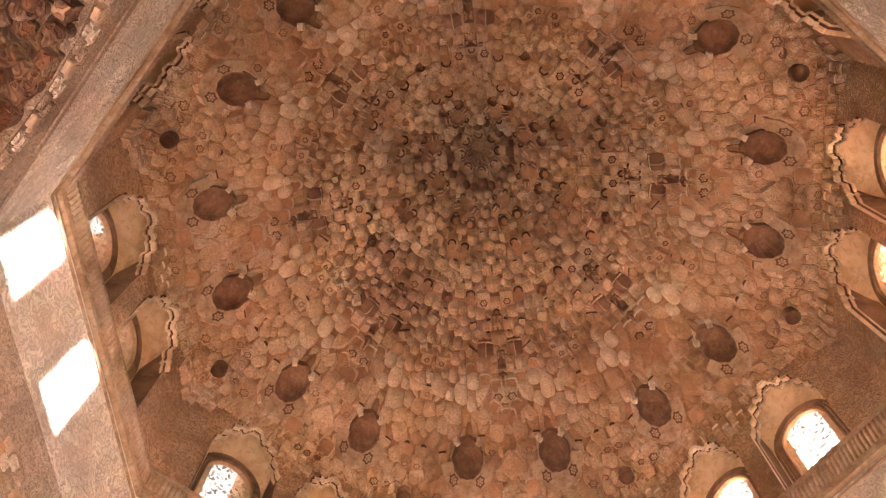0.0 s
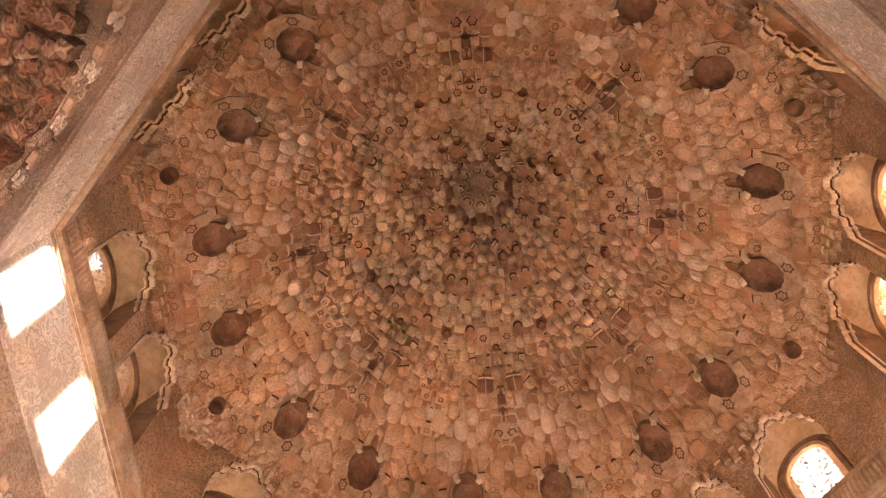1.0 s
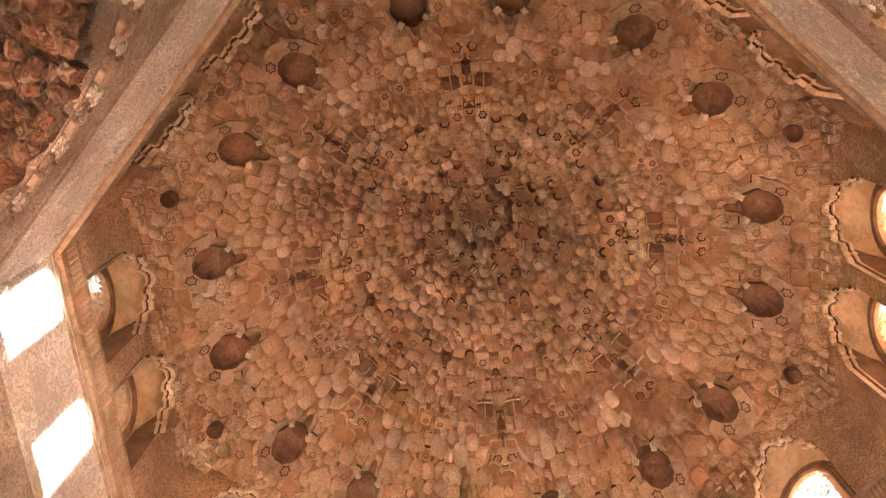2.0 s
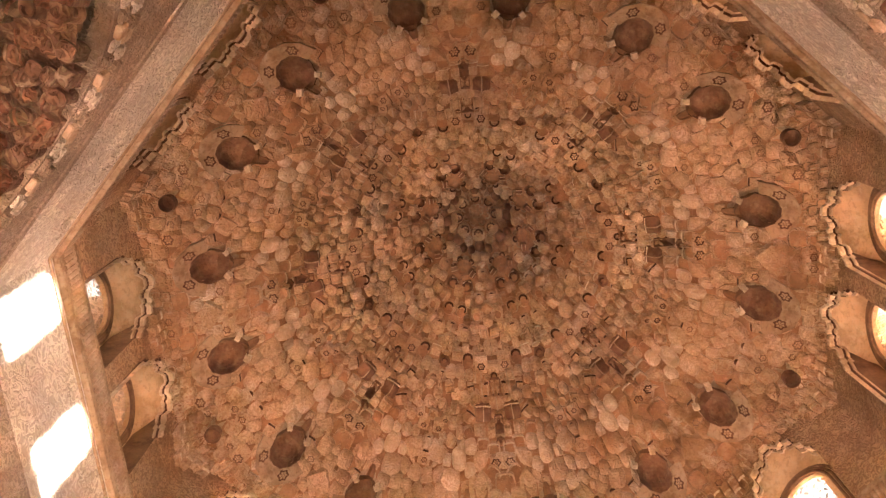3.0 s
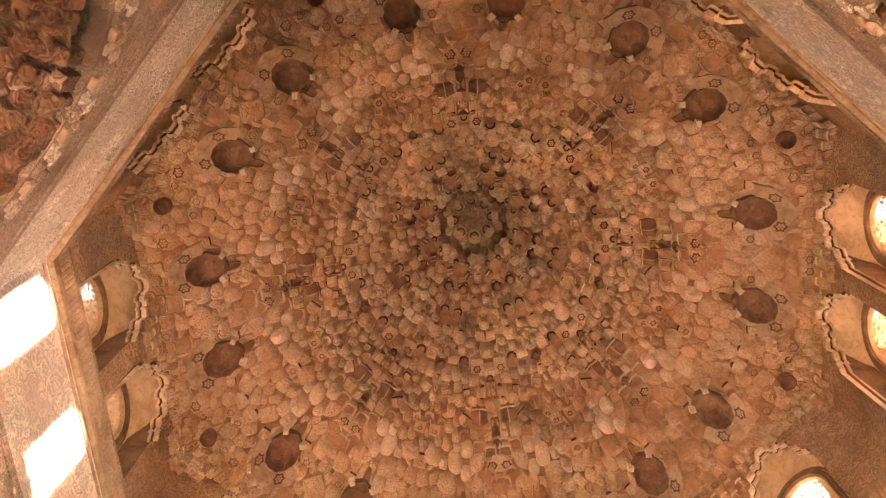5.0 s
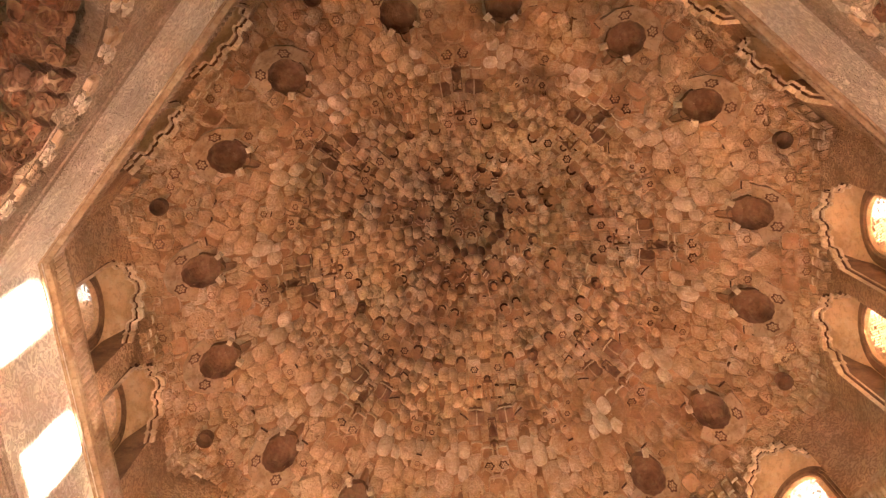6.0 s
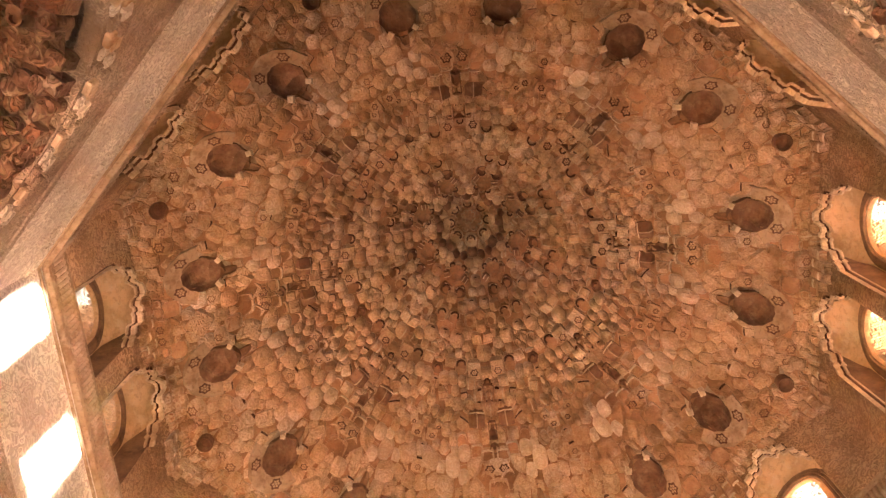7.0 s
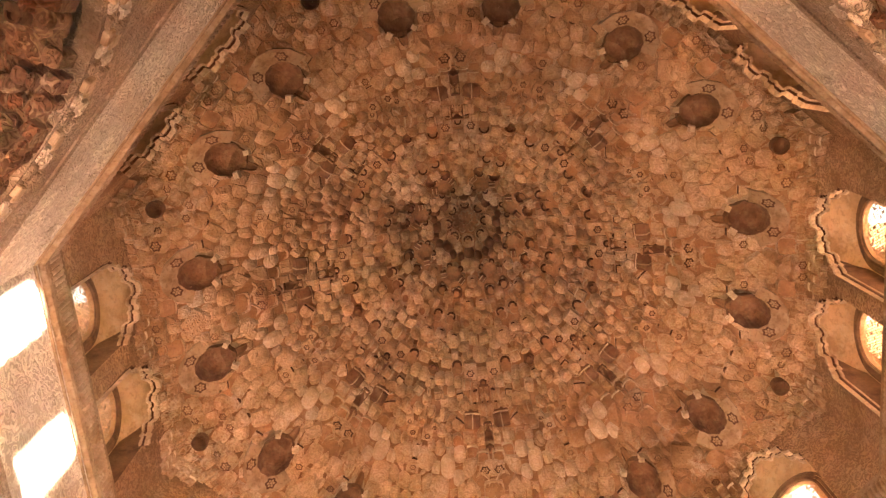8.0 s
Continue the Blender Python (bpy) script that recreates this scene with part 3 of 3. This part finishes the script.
def build_cupola():
    """Small dark brown cupola let into the foot of the dome: x outwards."""
    e = new("small_cupola")
    bm = bmesh.new()
    turn = [2 * math.pi * t / 32 for t in range(32)]
    wide = [CUPOLA_W * (1.0 + 0.05 * math.cos(8 * b) + 0.06 * math.cos(b) ** 2) for b in turn]
    low = [(q * math.cos(b), q * math.sin(b), -0.02 - 0.18 * math.cos(b) - 0.03 * abs(math.sin(4 * b))) for q, b in zip(wide, turn)]
    rows = [low, [(x * 0.98, y * 0.98, max(z + 0.03, 0.04)) for x, y, z in low]]
    for j in range(1, 8):
        a = j / 7 * math.pi / 2
        rows.append([((q * math.cos(a) + 0.003) * (1 - 0.05 * (i % 4 == 0)) * math.cos(b), (q * math.cos(a) + 0.003) * (1 - 0.05 * (i % 4 == 0)) * math.sin(b), max(0.04, 0.01 - 0.18 * math.cos(b)) * math.cos(a) + 0.27 * math.sin(a)) for i, (q, b) in enumerate(zip(wide, turn))])
    strip(bm, rows, True)
    part("bowl", bm, DARK_BROWN, e, "dark brown hollow bowl")
    # facetted hood on the outer side
    for i in range(-3, 3):
        soup = Soup()
        b0, b1 = (i) * math.pi / 6.6, (i + 1) * math.pi / 6.6
        q = CUPOLA_W + 0.004
        lowz = lambda b: -0.03 - 0.18 * math.cos(b)
        o = 0.15
        pin = [(q * math.cos(b), q * math.sin(b), lowz(b) - 0.004) for b in (b0, b1)]
        pout = [((q + o) * math.cos(b), (q + o) * math.sin(b), lowz(b) - 0.17 * math.cos(b) - 0.03) for b in (b0, b1)]
        soup.grid([pin, pout], 0, False)
        soup.grid([pout, [(x * 1.03, y * 1.03, z - 0.008) for x, y, z in pout], [(x * 1.06, y * 1.06, z + 0.14) for x, y, z in pout]], 0, False)
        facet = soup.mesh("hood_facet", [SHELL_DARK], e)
        if i in (-2, 1):
            marks = Soup()
            mid = Vector([sum(p[k] for p in pin + pout) / 4 for k in range(3)])
            ex = (Vector(pin[1]) - Vector(pin[0])).normalized()
            ey = ((Vector(pout[0]) + Vector(pout[1])) - (Vector(pin[0]) + Vector(pin[1]))).normalized()
            nn = ex.cross(ey)
            nn *= -1 if nn.z > 0 else 1
            medallion(marks, mid + nn * 0.006, 0.078, ex, ey, 0)
            marks.mesh("painted_star", [INK_AND_SHADE], facet)
    # small blocks on the inner rim
    for i, (b, w) in enumerate(((2.35, 0.034), (3.85, 0.038))):
        tips = Soup()
        x, y = (CUPOLA_W + 0.012) * math.cos(b), (CUPOLA_W + 0.012) * math.sin(b)
        ex, ey = (-math.sin(b), math.cos(b)), (math.cos(b), math.sin(b))
        z = -0.02 - 0.18 * math.cos(b) - 0.03
        quad = lambda k, d: [(x + u * w * k * ex[0] + v * w * k * ey[0], y + u * w * k * ex[1] + v * w * k * ey[1], z + d) for u, v in ((-1, -1), (1, -1), (1.0, 1.3), (-1, 1.3), (-1, -1))]
        tips.grid([quad(0.02, -0.005), quad(0.85, 0.0), quad(1, 0.02), quad(1, 0.12)], 0, False)
        tips.mesh("tip", [RIM], e)
    # dark throat that runs from the bowl towards the crown
    bm = bmesh.new()
    rows = []
    for x, w, z in ((-0.17, 0.07, 0.11), (-0.24, 0.058, 0.20), (-0.30, 0.05, 0.28), (-0.335, 0.032, 0.325)):
        rows.append([(x, -w, z), (x, -w * 0.8, z + 0.08), (x, 0, z + 0.10), (x, w * 0.8, z + 0.08), (x, w, z)])
    strip(bm, rows)
    part("throat", bm, BOWL_LOBE, e, "dark brown throat")
    return tagged(e, "small dark brown cupola with a facetted hood in the dome foot", "cupola", "cupolas round the dome")


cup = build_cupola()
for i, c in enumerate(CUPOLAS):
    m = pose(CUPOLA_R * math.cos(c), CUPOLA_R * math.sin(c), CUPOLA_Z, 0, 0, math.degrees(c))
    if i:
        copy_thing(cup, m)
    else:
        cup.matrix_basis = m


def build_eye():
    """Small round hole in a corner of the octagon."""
    # the dark brown lining stands for the shade inside the hole
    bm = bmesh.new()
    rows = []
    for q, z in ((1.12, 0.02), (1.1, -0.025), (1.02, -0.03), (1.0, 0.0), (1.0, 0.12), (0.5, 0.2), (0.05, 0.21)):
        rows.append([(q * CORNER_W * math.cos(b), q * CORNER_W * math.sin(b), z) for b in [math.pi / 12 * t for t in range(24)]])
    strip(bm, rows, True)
    return tagged(part("round_eye", bm, DARK_BROWN), "small round dark hole in a corner of the dome foot", "recess", "round holes in the corners")


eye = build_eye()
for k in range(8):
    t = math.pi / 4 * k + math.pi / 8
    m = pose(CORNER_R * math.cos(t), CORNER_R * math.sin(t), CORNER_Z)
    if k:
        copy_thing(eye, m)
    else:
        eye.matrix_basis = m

# ---- drum, cornice, frieze ----
WIN_S, WIN_HALF, SILL, DRUM_A, DRUM_TOP = 0.64, 0.495, 9.60, 4.15, 11.9


def arch_front():
    """Half outline of the jagged arch of a window bay, from the foot up to the crown (x, z)."""
    half = [(0.50, SILL), (0.50, 10.86)]
    for x0, z0, x1, z1 in ((0.50, 10.86, 0.43, 11.02), (0.43, 11.10, 0.34, 11.20), (0.34, 11.26, 0.235, 11.35), (0.235, 11.40, 0.12, 11.46)):
        half += [(x1 + (x0 - x1) * (1 - math.sin(b)) ** 0.8, z0 + (z1 - z0) * (1 - math.cos(b))) for b in (0.0, 0.5, 0.9, 1.25, math.pi / 2)]
    half += [(0.12, 11.50), (0.055, 11.50), (0.055, 11.54)]
    return [(-x, z) for x, z in half] + [(x, z) for x, z in reversed(half)]


def arch_line():
    """The arch in short steps (x, z, how far the small blocks of its edge step forward)."""
    pts, out = arch_front(), []
    for (x0, z0), (x1, z1) in zip(pts, pts[1:]):
        n = max(1, int(math.hypot(x1 - x0, z1 - z0) / 0.018)) if min(z0, z1) > 10.8 else 1
        for i in range(n):
            x, z = x0 + (x1 - x0) * i / n, z0 + (z1 - z0) * i / n
            q = abs(x) * 11.5
            out.append((x, z, 0.0 if z < 10.84 else (0.045, 0.0, 0.03, 0.055, 0.01, 0.04)[int(q) % 6]))
    return out


def drum_side(k):
    m = side_frame(k)
    half = DRUM_A * T8
    bm = bmesh.new()
    out = [(-half, SILL)]
    for c in (-WIN_S, WIN_S):
        out += [(x + c, z) for x, z in arch_front()]
    out += [(half, SILL), (half, DRUM_TOP), (-half, DRUM_TOP)]
    prism(bm, out, DRUM_A, DRUM_A + 0.02, m)
    wall = tagged(part("wall_drum", bm, DRUM), "carved ochre plaster drum wall with two jagged window arches", "wall", kind="structure")
    for c in (-WIN_S, WIN_S):
        # the middle strip is dark: shade of the gap between the edgings, as colour
        for y0, y1, g, lift, mat in ((-0.04, 0.018, 0.975, 0.02, RIM), (0.022, 0.05, 0.985, 0.04, INK_AND_SHADE), (0.052, 0.074, 0.95, 0.03, RIM)):
            bm = bmesh.new()
            line = [(c + x * g, z - (1 - g) * 1.3 * (z > 10.5), f) for x, z, f in arch_line()]
            strip(bm, [[m @ Vector((x, DRUM_A + y0 - f, z + 3 * lift)) for x, z, f in line]] + [[m @ Vector((x, DRUM_A + y - f, z)) for x, z, f in line] for y in (y0, y1)] + [[m @ Vector((x, DRUM_A + y1 - f, z + 3 * lift)) for x, z, f in line]])
            part("arch_edging", bm, mat, wall, "pale scalloped plaster edging" if mat is RIM else "scalloped shadow line in dark colour")
    # pale ledge out of view, added to bounce window light up into the bays
    bm = bmesh.new()
    box(bm, -half, half, 4.03, 4.49, 9.634, 9.66, m)
    part("bounce_ledge", bm, SMOOTH, wall, "unseen cream ledge, added to bounce light into the window bays")
    for x0, x1 in ((-half - 0.1, -WIN_S - WIN_HALF), (-WIN_S + WIN_HALF, WIN_S - WIN_HALF), (WIN_S + WIN_HALF, half + 0.1)):
        bm = bmesh.new()
        box(bm, x0, x1, DRUM_A + 0.022, 4.62, SILL - 0.3, DRUM_TOP + 0.2, m)
        part("pier", bm, WOOD, wall, "brown plastered pier beside the window")
    return wall


def grille_outline(w, z0, z1, n=12):
    """Round-headed outline (x, z)."""
    zs = z1 - w
    return [(-w, z0)] + [(-w * math.cos(math.pi * i / n), zs + w * math.sin(math.pi * i / n)) for i in range(n + 1)] + [(w, z0)]


GR_A, GR_W, GR_Z0, GR_Z1 = 4.5, 0.33, 10.1, 11.12


def window_meshes():
    hole = grille_outline(GR_W + 0.0, GR_Z0, GR_Z1, 16)
    bm = bmesh.new()
    # panel round the hole, whose upper part leans forward to the arch
    flat = grille_outline(GR_W + 0.15, GR_Z0, GR_Z1 + 0.15, 16)
    outer = []
    for x, z in hole:
        top = z > GR_Z1 - 0.7 * GR_W
        outer.append((max(-0.56, min(0.56, x * 6)), DRUM_A + 0.085 if top else GR_A, GR_Z0 if z <= GR_Z0 + 1e-6 else 11.72 if top else z + (z - GR_Z0) * 0.25))
    strip(bm, [[(x, GR_A, z) for x, z in hole], [(x, GR_A, z) for x, z in flat], outer])
    strip(bm, [[(x, GR_A, z) for x, z in hole], [(x, GR_A + 0.06, z) for x, z in hole]])
    strip(bm, [[(x, GR_A, z) for x in (-0.56, -GR_W, GR_W, 0.56)] for z in (9.4, GR_Z0 - 0.25, GR_Z0)])
    yield "reveal_panel", bm, SMOOTH, ""
    # fins outside, out of view, added to cut slanting sun and narrow its patch
    for sx in (-1, 1):
        bm = bmesh.new()
        x = sx * (GR_W - 0.07)
        box(bm, min(x, x + sx * 0.12), max(x, x + sx * 0.12), GR_A + 0.065, GR_A + 0.70, 9.4, 12.0)
        yield "sun_fin", bm, SMOOTH, ""
    for q, (g, y) in enumerate(((0.02, 0.035), (0.065, 0.022), (0.11, 0.012))):
        bm = bmesh.new()
        prof = []
        for dg, dy in ((0.0, 0.0), (0.0, -y), (0.018, -y - 0.008), (0.034, -y), (0.036, 0.0)):
            prof.append([(x, GR_A + dy, z) for x, z in grille_outline(GR_W + g + dg, GR_Z0, GR_Z1 + g + dg, 16)])
        strip(bm, prof)
        yield "arch_moulding", bm, WOOD, "brown moulding round the window arch"
    # pierced lattice: short bars round many small holes
    bm = bmesh.new()
    pitch = 0.037
    rng = random.Random(5)
    zs = GR_Z1 - GR_W
    row, z = 0, GR_Z0
    while z < GR_Z1:
        x = -GR_W + (pitch / 2 if row % 2 else 0)
        while x < GR_W + 0.01:
            if math.hypot(x, max(0, z - zs)) < GR_W + 0.01:
                rr, ri = pitch * 0.59, pitch * (rng.uniform(0.42, 0.53) if rng.random() < 0.78 else rng.uniform(0.10, 0.33))
                a = [bm.verts.new((x + rr * math.cos(t), GR_A + 0.045, z + rr * math.sin(t))) for t in [math.pi / 3 * i + math.pi / 6 for i in range(6)]]
                b = [bm.verts.new((x + ri * math.cos(t), GR_A + 0.045, z + ri * math.sin(t))) for t in [math.pi / 3 * i + math.pi / 6 for i in range(6)]]
                c = [bm.verts.new((v.co.x, GR_A + 0.047, v.co.z)) for v in b]
                for i in range(6):
                    j = (i + 1) % 6
                    bm.faces.new((a[i], a[j], b[j], b[i]))
                    bm.faces.new((b[i], b[j], c[j], c[i]))
            x += pitch
        z += pitch * 0.866
        row += 1
    yield "lattice", bm, LATTICE, "pierced gypsum lattice"


def build_window():
    e = new("lattice_window")
    for name, bm, mat, label in window_meshes():
        part(name, bm, mat, e, label)
    return tagged(e, "round-headed window with pierced lattice in a cream plaster bay", "window", "windows round the drum")


first = build_window()
first.matrix_basis = side_frame(0) @ pose(WIN_S, 0, 0)
for k in range(8):
    drum_side(k)
    for s in (-1, 1):
        if (k, s) != (0, 1):
            copy_thing(first, side_frame(k) @ pose(s * WIN_S, 0, 0))

CORN = ((3.93, 9.02), (3.90, 9.04), (3.90, 9.10), (3.93, 9.12), (3.935, 9.2), (3.95, 9.42), (3.985, 9.52), (3.985, 9.56), (4.0, 9.57), (4.0, 9.63), (4.7, 9.63), (4.7, 9.02))


def ring(name, prof, mat, label, cat):
    """A profile (apothem, height) carried round the octagon."""
    bm = bmesh.new()
    rows = []
    for a, z in (*prof, prof[0]):
        rows.append([(a / math.cos(math.pi / 8) * math.cos(math.pi / 4 * k + math.pi / 8), a / math.cos(math.pi / 8) * math.sin(math.pi / 4 * k + math.pi / 8), z) for k in range(8)])
    strip(bm, rows, True)
    bmesh.ops.recalc_face_normals(bm, faces=bm.faces)
    return tagged(part(name, bm, mat), label, cat, kind="structure")


ring("trim_outer_ring", ((4.75, 11.95), (4.75, 12.3), (4.16, 12.3), (4.16, 11.95)), SMOOTH, "plaster masonry over the windows", "masonry")
ring("trim_cornice", CORN, SHELL_DARK, "projecting plaster cornice round the drum", "cornice")
for k in range(8):
    m = side_frame(k)
    soup = Soup()
    n = 58
    for i in range(n):
        s0 = -1 + 2 * (i + 0.5) / n
        rows = []
        for a, z in ((3.925, 9.16), (3.93, 9.22), (3.945, 9.4), (3.972, 9.49), (3.99, 9.505)):
            w = a * T8 / n * 0.82
            skew = 0.35 * w * 4 * (z - 9.16)
            rows.append([(m @ Vector((s0 * a * T8 + skew + w * math.sin(b), a - 0.022 * math.cos(b), z)))[:] for b in (-1.5, -0.75, 0, 0.75, 1.5)])
        soup.grid(rows, 0)
    tagged(soup.mesh("trim_gadroons", [SHELL]), "row of small slanting plaster flutes along the cornice", "cornice", kind="structure")
ring("wall_frieze", ((3.95, 7.75), (3.95, 9.015), (4.7, 9.015), (4.7, 7.75)), FRIEZE, "pale frieze carved with scrolls round the octagon", "frieze")
frieze = bpy.data.objects["wall_frieze"]
for k in range(8):
    for c in (-1.2, -0.4, 0.4, 1.2):
        soup = Soup()
        m = side_frame(k)
        turn = [2 * math.pi * i / 28 for i in range(29)]
        soup.grid([[(m @ Vector((c + (0.13 + q) * math.cos(b), 3.952 - d, 8.68 + (0.155 + q) * math.sin(b))))[:] for b in turn] for q, d in ((0.012, 0.0), (0.008, 0.016), (-0.004, 0.016), (-0.01, 0.0), (-0.05, 0.004), (-0.075, 0.012), (-0.12, 0.02))], 0)
        soup.mesh("cartouche", [FRIEZE], frieze)
ring("trim_line", ((3.938, 8.93), (3.93, 8.94), (3.93, 8.955), (3.938, 8.965), (4.0, 8.965), (4.0, 8.93)), SHELL_DARK, "thin moulding under the cornice", "moulding")
ring("trim_band", ((3.935, 7.66), (3.935, 7.745), (4.7, 7.745), (4.7, 7.66)), WALL, "plain moulding under the frieze", "moulding")

# ---- lower walls, squinches, floor ----
def squinch(k):
    """Muqarnas half vault under a side of the octagon, inside a carved arch."""
    m = side_frame(k)
    diag = k % 2 == 1
    deep = 1.0 if diag else 0.30
    half = 3.95 * T8
    out = [(-half, 5.0), (-1.45, 5.0)]
    for i in range(13):
        b = math.pi * (1 - i / 12)
        out.append((1.45 * math.cos(b), 5.6 + 1.5 * math.sin(b) ** 0.9))
    out += [(1.45, 5.0), (half, 5.0), (half, 7.655), (-half, 7.655)]
    bm = bmesh.new()
    prism(bm, out, 3.95, 4.08, m)
    spandrel = tagged(part("wall_spandrel", bm, WALL), "carved pale plaster spandrel under the frieze", "wall", kind="structure")
    for row, (grow, n) in enumerate(((0.0, 31), (0.11, 34))):
        for i in range(n):
            b = math.pi * (i + 0.5 * (1 - row)) / (n - 1 + (1 - row))
            if not 0.3 < b < 2.84:
                continue
            bm = bmesh.new()
            w, q = 0.045 + 0.02 * chance(71, i, row), (0.0, 0.02, 0.008)[(i + row) % 3]
            box(bm, -w, w, 3.925 - q, 3.955, -0.04, 0.04 + 0.015 * (i % 2), m @ Matrix.Translation(((1.5 + grow) * math.cos(b), 0, 5.66 + (1.5 + grow) * math.sin(b) ** 0.9)) @ Matrix.Rotation(math.pi / 2 - b, 4, "Y"))
            bmesh.ops.bevel(bm, geom=bm.edges[:], offset=0.01, segments=1, affect="EDGES")
            part("block", bm, (FRIEZE, WALL, SHELL)[(i * 2 + row) % 3], spandrel)

    def height(x, y):
        d = math.hypot(x / 1.5, y / 1.7)
        return 7.0 - 1.5 * d ** 1.6

    vault = tagged(new("muqarnas_squinch"), "reddish muqarnas vault of small plaster cells under the drum", "squinch", kind="structure")
    bed = Soup()
    mats = [CELL_RED, SHELL_DARK, SLATE, INK_AND_SHADE, DARK_BROWN, SHELL, CELL_RED]
    rng = random.Random(40 + k)
    spots = []
    for gap, tries in ((0.17, 40), (0.10, 3000)):
        for _ in range(tries):
            x, y = rng.uniform(-1.7, 1.7), rng.uniform(-0.03, 1.6)
            if abs(x) < 1.8 - 0.3 * y and all(math.hypot(x - p[0], y - p[1]) > 0.5 * (gap + p[2]) for p in spots):
                spots.append((x, y, gap))
    for i, (x, y, gap) in enumerate(spots):
        spin = math.atan2(y, x) if rng.random() < 0.6 else math.pi / 4 * round(math.atan2(y, x) * 4 / math.pi)
        ux, uy, hx, hy = math.cos(spin), math.sin(spin), gap * rng.uniform(0.54, 0.64), gap * rng.uniform(0.54, 0.72)
        c = [(x + p * hx * ux - q * hy * uy, y + p * hx * uy + q * hy * ux) for p, q in ((1, -1), (1, 1), (-1, 1), (-1, -1))]
        one = Soup()
        tile_cell(one, c, height, 20 + k, 0.9, 0.9, 4.0, number=i, edge_on=True)
        one.v = [(m @ Vector((px, 4.02 + max(-0.06, py) * deep, pz)))[:] for px, py, pz in one.v]
        one.mesh("cell", mats, vault)
    bed.grid([[(x, y, height(x, y) + 0.09) for x in [-1.8 + 0.15 * i for i in range(25)]] for y in [-0.03 + 0.15 * j for j in range(12)]], 0)
    bed.v = [(m @ Vector((px, 4.02 + py * deep, pz)))[:] for px, py, pz in bed.v]
    bed.mesh("plaster_bed", [CELL_RED], vault)
    bm = bmesh.new()
    box(bm, -1.7, 1.7, 4.09, 4.09 + 1.9 * deep, 7.35, 7.65, m)
    tagged(part("ceiling", bm, WALL), "plaster masonry over the squinch", "vault", kind="structure")


for k in range(8):
    squinch(k)
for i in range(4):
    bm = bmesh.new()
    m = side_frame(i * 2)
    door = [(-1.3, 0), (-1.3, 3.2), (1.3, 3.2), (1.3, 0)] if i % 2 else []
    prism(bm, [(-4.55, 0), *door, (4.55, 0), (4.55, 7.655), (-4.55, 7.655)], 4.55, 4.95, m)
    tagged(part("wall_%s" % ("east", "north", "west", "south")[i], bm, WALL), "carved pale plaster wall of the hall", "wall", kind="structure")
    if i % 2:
        # warm fill in unseen doorways, added to brighten the dome from below
        fill_lamp("unseen_door_fill", m @ pose(0, 4.7, 1.6, 90, 0, 0), 2.4, 3.0, 260 if i == 1 else 1080, (1.0, 0.76, 0.55))
bm = bmesh.new()
box(bm, -9, 9, -9, 9, -0.3, 0)
tagged(part("floor", bm, FLOOR), "pale worn marble floor slabs", "floor", kind="structure")
